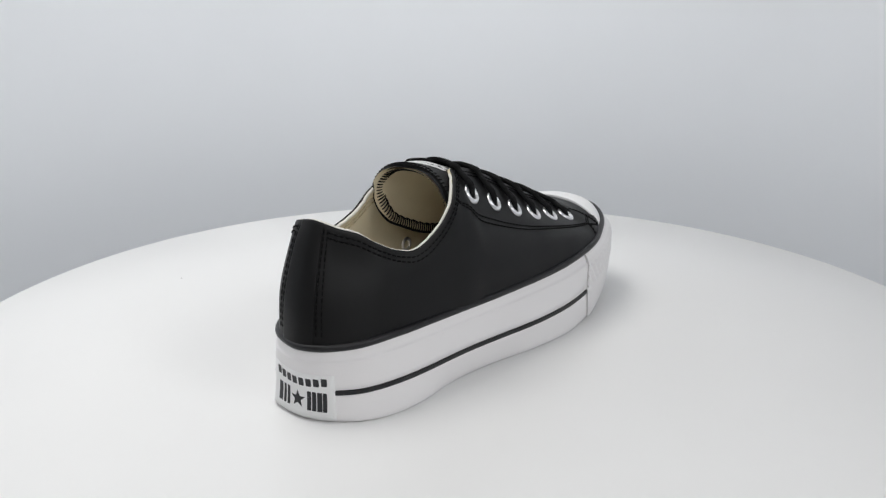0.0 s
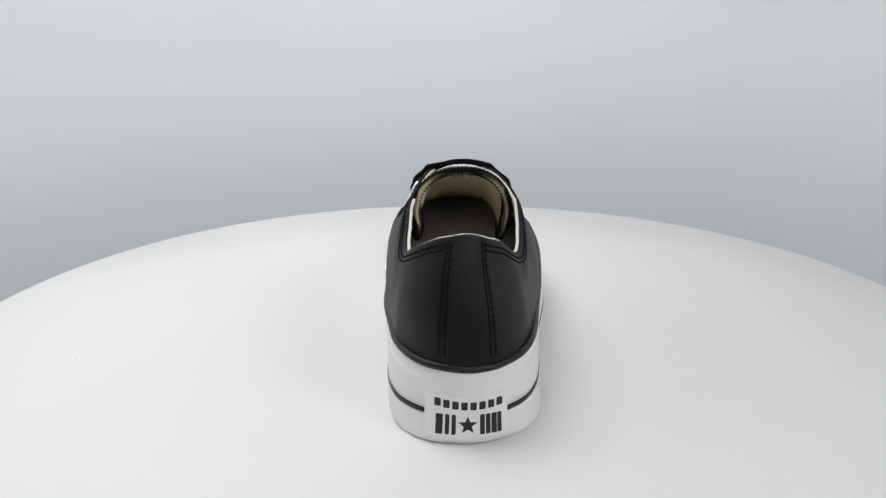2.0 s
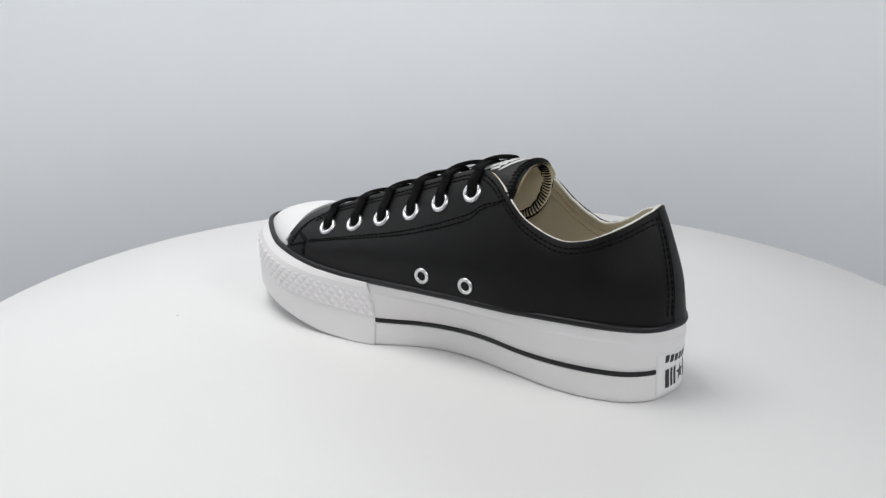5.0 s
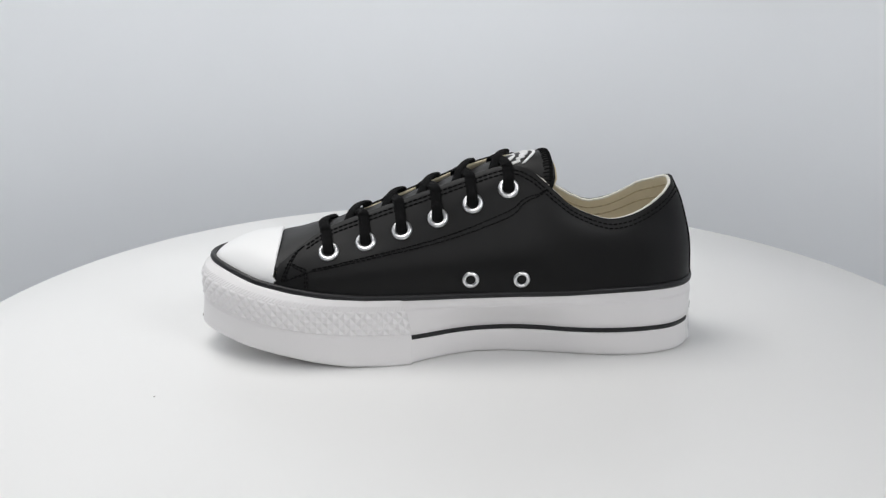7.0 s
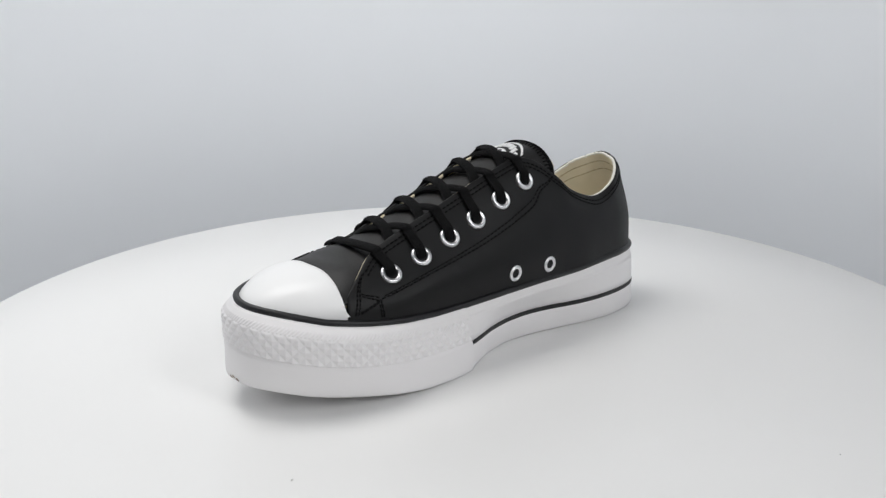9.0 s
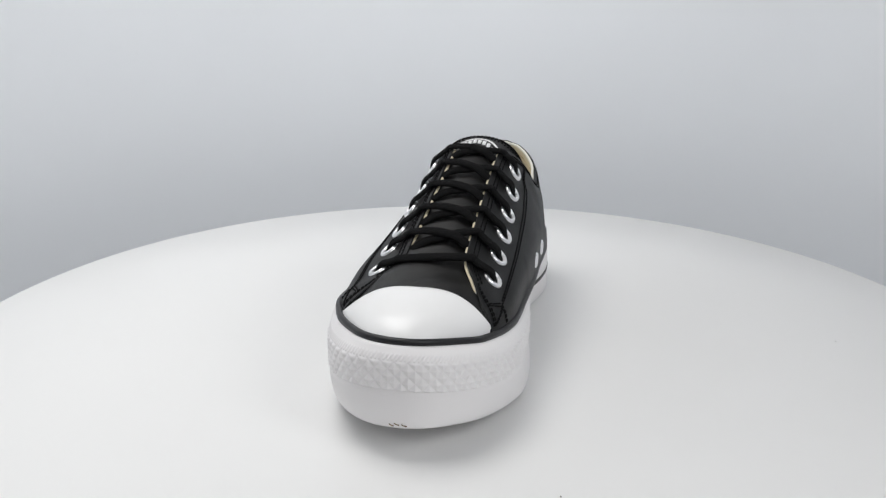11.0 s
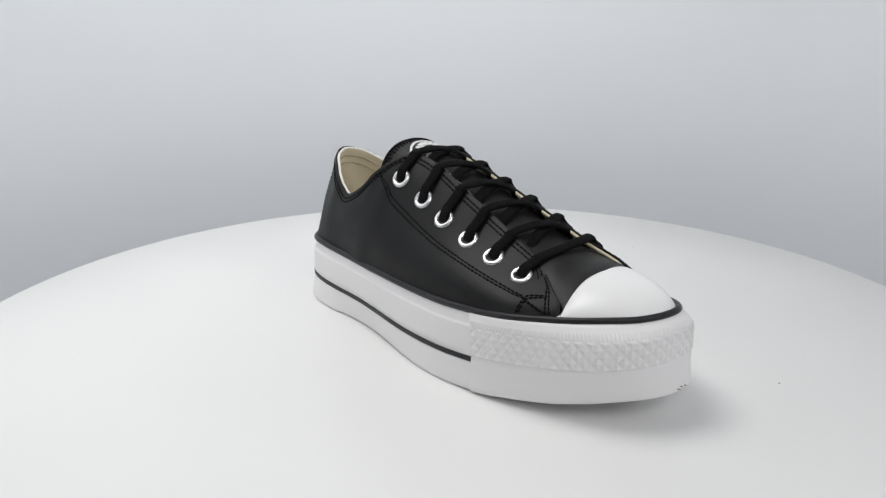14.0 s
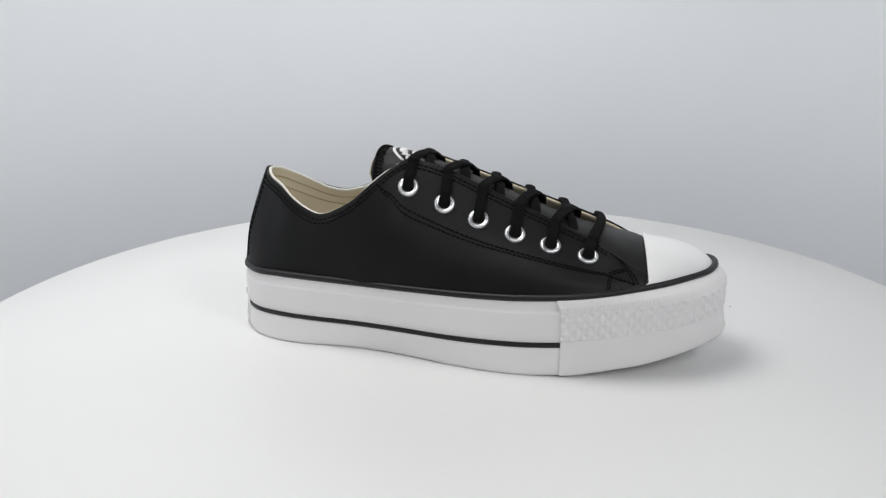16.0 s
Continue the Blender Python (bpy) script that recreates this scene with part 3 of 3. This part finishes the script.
def tongue(root):
    us, vs = np.linspace(0, 10, 111), np.linspace(-1, 1, 41)
    p, n = sheet(us, vs)
    rows, cols = p.shape[:2]
    v = np.concatenate([*(p + n * 0.0), *(p - n * 1.6)])
    f = grid_faces(rows, cols, flip=True)
    k = rows * cols
    loop = [(rows - 1) * cols + c for c in range(cols)]
    side = [r * cols for r in range(rows)], [r * cols + cols - 1 for r in range(rows)], loop
    f += [[i + k for i in q[::-1]] for q in grid_faces(rows, cols, flip=True)]
    for line in side:
        for a, b in zip(line[:-1], line[1:]):
            f.append([a, b, b + k, a + k])
    t = part("tongue", v * S, f, TONGUE_LEATHER, root, "black leather tongue and vamp")
    # cream backing, visible from behind
    v = np.concatenate([*(p - n * 1.65), *(p - n * 2.6)])
    f = [q[::-1] for q in grid_faces(rows, cols)] + [[i + k for i in q] for q in grid_faces(rows, cols)]
    part("tongue_backing", v * S, f, CANVAS, t, "cream canvas backing")
    # bound edge with overlocked loops
    u0 = 5.0
    uv = [(u, 1.0) for u in np.linspace(u0, 8.7, 40)] + [(8.7 + 1.3 * math.sin(g), 1.0) for g in np.linspace(0.05, math.pi / 2, 30)] \
        + [(10.0, w) for w in np.linspace(0.96, -0.96, 40)] + [(8.7 + 1.3 * math.sin(g), -1.0) for g in np.linspace(math.pi / 2, 0.05, 30)] \
        + [(u, -1.0) for u in np.linspace(8.7, u0, 40)]
    edge = [tongue_point(u, w) for u, w in uv]
    e = resample(np.array(edge), 1.0)
    c = np.array([150, -2, 60.0])
    up = np.tile([0, 0, 1.0], (len(e), 1)) * 0.3 + (e - c) / np.linalg.norm(e - c, axis=1)[:, None]
    v, f = sweep((e - up / np.linalg.norm(up, axis=1)[:, None] * 1.2) * S, up, 0.0012, 0.0012, 8)
    part("binding", v, f, LACE, t, "black bound edge")
    segs, ups = [], []

    heads = []

    def loop_at(u, v, k):
        """A loop of thread from the edge inwards on both faces."""
        q = tongue_point(u, v)
        m = np.array([0, q[1] + 1.5, max(q[2] - 80, 0.0)])
        m /= np.linalg.norm(m)
        side = max(-1.0, min(1.0, v))
        turn = min(max((u - 7.6) / 1.1, 0.0), 1.0)
        r = tongue_point(u, v - 0.13 * side) * (1 - turn) + tongue_point(8.3, 0.5 * side) * turn
        r = q + (r - q) / max(np.linalg.norm(r - q), 1e-6) * (4.9 + 0.4 * math.sin(k * 2.1))
        for lift in (-3.1, 0.25):
            segs.append(((q + m * lift) * S, (r + m * lift) * S))
            ups.append(m if lift > 0 else -m)
        heads.append((r - m * 3.1, -m))

    gone = np.r_[0, np.cumsum(np.linalg.norm(np.diff(np.array(edge), axis=0), axis=1))]
    count = int(gone[-1] / 2.3)
    for k in range(count + 1):
        d = gone[-1] * k / count
        loop_at(float(np.interp(d, gone, [c[0] for c in uv])), float(np.interp(d, gone, [c[1] for c in uv])), k)
    v, f = capsules(segs, 0.00046, ups)
    v2, f2 = sweep(np.array([h[0] for h in heads]) * S, np.array([h[1] for h in heads]), 0.0004, 0.0004, 6)
    v, f = join([(v, f), (v2, f2)])
    part("overlock_stitching", v, f, THREAD, t, "black overlock thread loops")
    # white tongue patch with an arched black line and plain letter bars
    def on_tongue(u, v, lift):
        q = tongue_point(u, v)
        a = tongue_point(u, v + 0.02) - q
        b = tongue_point(u + 0.02, v) - q
        m = np.cross(a, b)
        m /= np.linalg.norm(m)
        return q + m * (lift if m[2] > 0 else -lift)

    def plate(fn, nu, nv, lift, thick):
        a = [[on_tongue(*fn(i / nu, j / nv), lift) for j in range(nv + 1)] for i in range(nu + 1)]
        b = [[on_tongue(*fn(i / nu, j / nv), lift - thick) for j in range(nv + 1)] for i in range(nu + 1)]
        v = np.array(a).reshape(-1, 3).tolist() + np.array(b).reshape(-1, 3).tolist()
        f = grid_faces(nu + 1, nv + 1, flip=True)
        n_ = (nu + 1) * (nv + 1)
        rim = [j for j in range(nv + 1)] + [i * (nv + 1) + nv for i in range(1, nu + 1)] + [nu * (nv + 1) + j for j in range(nv - 1, -1, -1)] + [i * (nv + 1) for i in range(nu - 1, 0, -1)]
        for a_, b_ in zip(rim, rim[1:] + rim[:1]):
            f.append([a_, b_, b_ + n_, a_ + n_])
        return np.array(v) * S, f

    arch = lambda w: 9.25 - 0.62 * (2 * w - 1) ** 2
    v, f = plate(lambda i, j: (7.75 + i * (arch(j) - 0.92 - 7.75), (j - 0.5) * 0.5), 10, 20, 0.5, 0.45)
    patch = part("tongue_patch", v, f, PATCH, t, "white printed patch with a star")
    v, f = plate(lambda i, j: (arch(j) - 0.16 + i * 0.16, (j - 0.5) * 0.62), 2, 24, 0.5, 0.45)
    part("arched_line", v, f, PATCH, t, "thin white arched line")
    for k in range(8):
        w = 0.08 + 0.84 * k / 7
        v, f = plate(lambda i, j, w=w: (arch(w) - 0.72 + i * 0.36, (w - 0.5) * 0.56 + (j - 0.5) * 0.05), 3, 2, 0.5, 0.45)
        part("letter_bar", v, f, PATCH, t, "white letter bar")
    v, f = plate(lambda i, j: (7.8 + i * 0.45, (j - 0.5) * 0.22 * (1 - i * 0.85)), 3, 4, 0.62, 0.3)
    part("star_tip", v, f, INK, patch)
    # faded size print on the backing
    v, f = plate(lambda i, j: (6.7 + i * 1.0, 0.03 + (j - 0.5) * 0.36 * (0.55 + 0.45 * math.sin(math.pi * min(i + 0.2, 1)))), 8, 8, -2.95, -0.2)
    tag = part("size_print", v, f, PATCH, t, "pale faded size print on the canvas")
    for k in range(3):
        v, f = plate(lambda i, j, k=k: (7.05 + k * 0.17 + i * 0.08, 0.03 + (j - 0.5) * (0.2 - 0.03 * k)), 2, 4, -3.2, -0.15)
        part("print_bar", v, f, SEAM, tag, "faint grey bar")
    return t


def toe_cap(root):
    nv, nu = 48, 28
    i0, i1 = int(16.38 * SPAN), int(23.75 * SPAN)
    idx = np.linspace(i0, i1, nv + 1)
    ring = np.stack([np.interp(idx, np.arange(N_RING), (TOP_R - NRM * 2.6)[:, k]) for k in range(2)], 1)
    rows = []
    for j in range(nv + 1):
        w = j / nv * 2 - 1
        f = np.r_[ring[j], z_top(ring[j][0], ring[j][1]) + 0.8]
        yb = 33 * (1 - (j / nv)) + -41 * (j / nv)
        yb = -4 + (yb + 4) * (1 - 0.08 * (1 - w * w))
        arc = 1 - w * w
        b = np.array([239.8 - 2.8 * arc - 1.6 * max(-w, 0.0) * arc * 1.6, yb, 49.0 + 15.0 * (1 - abs(w) ** 3.0)])
        b[2] = b[2] - (2.0 if w < 0 else 0.6) * abs(w) ** 4 + 0.6
        if j in (0, nv):
            b = f + np.array([-1.5, 0, 0.6])
        c = np.array([b[0] * 0.22 + f[0] * 0.78, b[1] * 0.18 + f[1] * 0.82, b[2] * 0.80 + f[2] * 0.20 + 1.2 * arc])
        rows.append([(1 - u) ** 2 * b + 2 * u * (1 - u) * c + u * u * f for u in np.linspace(0, 1, nu + 1)])
    p = np.array(rows).transpose(1, 0, 2)
    # turn the back edge down for thickness
    lip = p[0] + np.array([0.6, 0, -3.6])
    lip[:, 1] = lip[:, 1] * 0.97
    edge = p[0] + np.array([-0.15, 0, -0.5])
    stack = [lip, edge, *p]
    v = np.concatenate(stack)
    part("toe_cap", v * S, grid_faces(len(stack), nv + 1, flip=True), CAP, root, "smooth white rubber toe cap")


def insole(root):
    r = TOP_R[::4] - NRM[::4] * 6.5
    n = len(r)
    zz = 33 + np.interp(r[:, 0], (0, 60, 190, 280), (2.0, 0.5, 0.5, 9))
    outer = np.column_stack([r, zz + 1.5])
    inner = np.column_stack([(r - r.mean(0)) * np.array([0.9, 0.72]) + r.mean(0), zz - 0.5])
    core = np.column_stack([(r - r.mean(0)) * np.array([0.5, 0.3]) + r.mean(0), zz - 0.8])
    under = np.column_stack([r, zz - 3])
    v = np.concatenate([core, inner, outer, under]) * S
    f = grid_faces(4, n, wrap_c=True, flip=False) + [list(range(n))]
    part("insole", v, f, INSOLE, root, "worn-looking beige fabric insole")


def eyelet_mesh(r_out, r_in, high):
    prof = [(r_out, -0.6), (r_out, 0.1), (r_out - 0.25, high * 0.55), (r_out - 0.8, high * 0.95), ((r_out + r_in) / 2 + 0.1, high), (r_in + 0.55, high * 0.85), (r_in + 0.15, high * 0.45), (r_in, -0.1), (r_in - 0.05, -0.8)]
    n = 32
    ang = np.linspace(0, 2 * np.pi, n, endpoint=False)
    v = np.concatenate([np.stack([r * np.cos(ang), r * np.sin(ang), np.full(n, z)], 1) for r, z in prof])
    return v, grid_faces(len(prof), n, wrap_c=True)


EYELETS = [(2, 2.0), (3, 2.0), (4, 2.0), (5, 2.0), (6, 2.0), (7, 2.0)]


def eyelets(root):
    v, f = eyelet_mesh(5.7, 3.05, 1.25)
    me = mesh_of("eyelet", v * S, f, METAL)
    for s in [s for s, _ in EYELETS] + [NS - s for s, _ in EYELETS]:
        q, n = upper_point(s, 2.0), upper_normal(s, 2.0)
        ob = new("eyelet", me)
        ob.parent = root
        ob.matrix_local = Matrix.Translation(Vector(q) * S) @ Vector(n).to_track_quat("Z", "Y").to_matrix().to_4x4()
        tagged(ob, label="polished silver metal eyelet")
    v, f = eyelet_mesh(4.6, 2.5, 0.9)
    me = mesh_of("vent_eyelet", v * S, f, METAL)
    for x, z in ((132.7, 47.9), (105.2, 47.7)):
        best = min(((s, h) for s in np.linspace(4, 10, 121) for h in np.linspace(0, 1.4, 57)),
                   key=lambda a: (upper_point(*a)[0] - x) ** 2 + (upper_point(*a)[2] - z) ** 2)
        q, n = upper_point(*best), upper_normal(*best)
        ob = new("vent_eyelet", me)
        ob.parent = root
        ob.matrix_local = Matrix.Translation(Vector(q) * S) @ Vector(n).to_track_quat("Z", "Y").to_matrix().to_4x4()
        tagged(ob, label="small silver ventilation eyelet")
        back = new("inner_washer", me)
        back.parent = ob
        back.matrix_local = Matrix.Translation((0, 0, -0.0031)) @ Matrix.Rotation(math.pi, 4, "X")
        tagged(back, label="silver washer inside the lining")


def side_of(s, inner):
    return s if inner else NS - s


def lace_path(k, inner):
    """From the hole of eyelet k over the edge, across the tongue, and under the other edge nearer the toe."""
    s = side_of(k, inner)
    t = side_of(k - (0.5 if inner else 0.42), not inner)
    pts, ups = [], []

    def add(p, n):
        pts.append(p)
        ups.append(n)

    n2 = upper_normal(s, 2.0)
    add(upper_point(s, 1.93) - n2 * 1.5, n2)
    add(upper_point(s, 2.02) + n2 * 0.6, n2)
    add(upper_point(s, 2.22) + n2 * 2.3, n2)
    for h, lift in ((2.5, 1.7), (2.8, 1.6)):
        n = upper_normal(s, h)
        add(upper_point(s, h) + n * lift, n)
    a = upper_point(s, 2.97) + upper_normal(s, 2.97) * 1.6
    b = upper_point(t, 2.97)
    add(a, upper_normal(s, 2.97) * 0.6 + np.array([0, 0, 0.6]))
    sag = 1.0 if inner else -0.9
    for w in (0.25, 0.5, 0.75):
        q = a * (1 - w) + b * w
        q[2] = q[2] + 3.0 * 4 * w * (1 - w) * 0.62 - sag * (1 - abs(2 * w - 1)) + 0.4
        add(q, np.array([0.35, 0, 1.0]))
    nb = upper_normal(t, 2.9)
    add(b - nb * 2.0 + np.array([0, 0, -0.2]), nb * 0.6 + np.array([0.2, 0, 0.6]))
    add(upper_point(t, 2.72) - nb * 2.9, nb)
    return pts, ups


def bar_path():
    pts, ups = [], []
    for inner in (True, False):
        s = side_of(2, inner)
        side_p, side_n = [], []
        for h, lift in ((1.93, -1.5), (2.03, 0.7), (2.22, 2.2), (2.5, 1.8), (2.8, 1.7), (2.97, 1.8)):
            n = upper_normal(s, h)
            side_p.append(upper_point(s, h) + n * lift)
            side_n.append(n)
        if inner:
            pts, ups = side_p, side_n
        else:
            a, b = pts[-1], side_p[-1]
            for w in (0.3, 0.6):
                q = a * (1 - w) + b * w + np.array([2.0, 0, 1.2])
                pts.append(q)
                ups.append(np.array([0.3, 0, 1.0]))
            pts += side_p[::-1]
            ups += side_n[::-1]
    return pts, ups


def laces(root):
    paths = [bar_path()]
    for k in range(3, 8):
        paths.append(lace_path(k, False))
        paths.append(lace_path(k, True))
    for pts, ups in paths:
        both = spline(np.hstack([np.array(pts), np.array(ups)]), 7)
        v, f = sweep(both[:, :3] * S, both[:, 3:], 0.0029, 0.0012, 14, square=0.8)
        part("lace", v, f, LACE, root, "flat black cotton shoelace")


def heel_label(root):
    # a plate round the heel between the two ends of the stripe
    def at(k, z, out):
        """k: ring index round the heel, z in millimetres."""
        k0 = int(math.floor(k))
        w = k - k0
        frac = (z - 0.6) / 36.2
        lv = level(frac, out)
        return lv[k0 % N_RING] * (1 - w) + lv[(k0 + 1) % N_RING] * w

    ks = np.linspace(-1.78 * SPAN, 1.78 * SPAN, 41)
    zs = [2.2, 2.5, 6, 12, 18, 24.3, 24.7]
    outs = [0.1, 0.75, 0.85, 0.85, 0.85, 0.75, -0.3]
    rows = [[at(k, z, o if 0 < i < 40 else -0.2) for i, k in enumerate(ks)] for z, o in zip(zs, outs)]
    v = np.array(rows).reshape(-1, 3) * S
    lab = part("heel_label", v, grid_faces(len(zs), len(ks), flip=True), PATCH, root, "white rubber heel label with black print")
    # distance along the heel, to place the print
    kk = np.linspace(-1.78 * SPAN, 1.78 * SPAN, 200)
    pp = np.array([at(k, 14, 0.9)[:2] for k in kk])
    dd = np.r_[0, np.cumsum(np.linalg.norm(np.diff(pp, axis=0), axis=1))]
    dd -= np.interp(0, kk, dd)

    def put(name, outline):
        """A thin printed shape from its outline, d along the heel (towards the inner side) and z."""
        c = np.mean(outline, axis=0)
        dense = resample(np.array(outline, float), 0.8, True)
        front = [at(np.interp(d, dd, kk), z, 1.0) for d, z in dense]
        back = [at(np.interp(d, dd, kk), z, 0.7) for d, z in dense]
        mid = at(np.interp(c[0], dd, kk), c[1], 1.0)
        n = len(dense)
        v = np.array(front + back + [mid]) * S
        f = [[i, (i + 1) % n, 2 * n] for i in range(n)] + [[i, i + n, (i + 1) % n + n, (i + 1) % n] for i in range(n)]
        part(name, v, f, INK, lab, smooth=False)

    # upper row: eight wide bars
    for j in range(8):
        d = 15.6 - j * 4.1
        z = 18.0 + 0.006 * d * d
        put("letter_bar", [(d, z), (d - 2.9, z), (d - 2.9, z + 4.0), (d, z + 4.0)])
    # lower row: three tall bars, a star, four tall bars
    for d, w in ((15.0, 3.3), (10.6, 1.9), (7.6, 1.9), (-5.3, 2.2), (-8.0, 2.2), (-10.7, 2.6), (-13.6, 2.1)):
        put("letter_bar", [(d, 6.0), (d - w, 6.0), (d - w, 15.6), (d, 15.6)])
    star = []
    for j in range(10):
        r = 4.6 if j % 2 == 0 else 1.85
        a = math.pi / 2 + j * math.pi / 5
        star.append((0.3 + r * math.cos(a), 10.6 + r * math.sin(a)))
    put("star", star)


def sneaker():
    root = tagged(new("sneaker"), "black leather low-top sneaker with white platform sole on the turntable", "shoe")
    sole(root)
    piping(root)
    upper(root)
    tongue(root)
    toe_cap(root)
    insole(root)
    eyelets(root)
    laces(root)
    heel_label(root)
    return root


studio()
TURN = turntable()
stand()
SHOE = sneaker()


# ---- what moves: the turntable turns once in about 20 s and carries the shoe ----
def turn_angle(t):
    u = (t - 8.0) / 8.0
    return 18.3646 * (t - 8.0) - 0.559 * u * u + 0.136 * u ** 3


def motions():
    times = [0.5 * i for i in range(33)]
    walk(TURN, [(t, pose(0, 0, 0, 0, 0, turn_angle(t))) for t in times])
    place = pose(0.12421, 0.05028, 0, 0, 0, -156.43)
    walk(SHOE, [(t, pose(0, 0, 0, 0, 0, turn_angle(t)) @ place) for t in times])


motions()
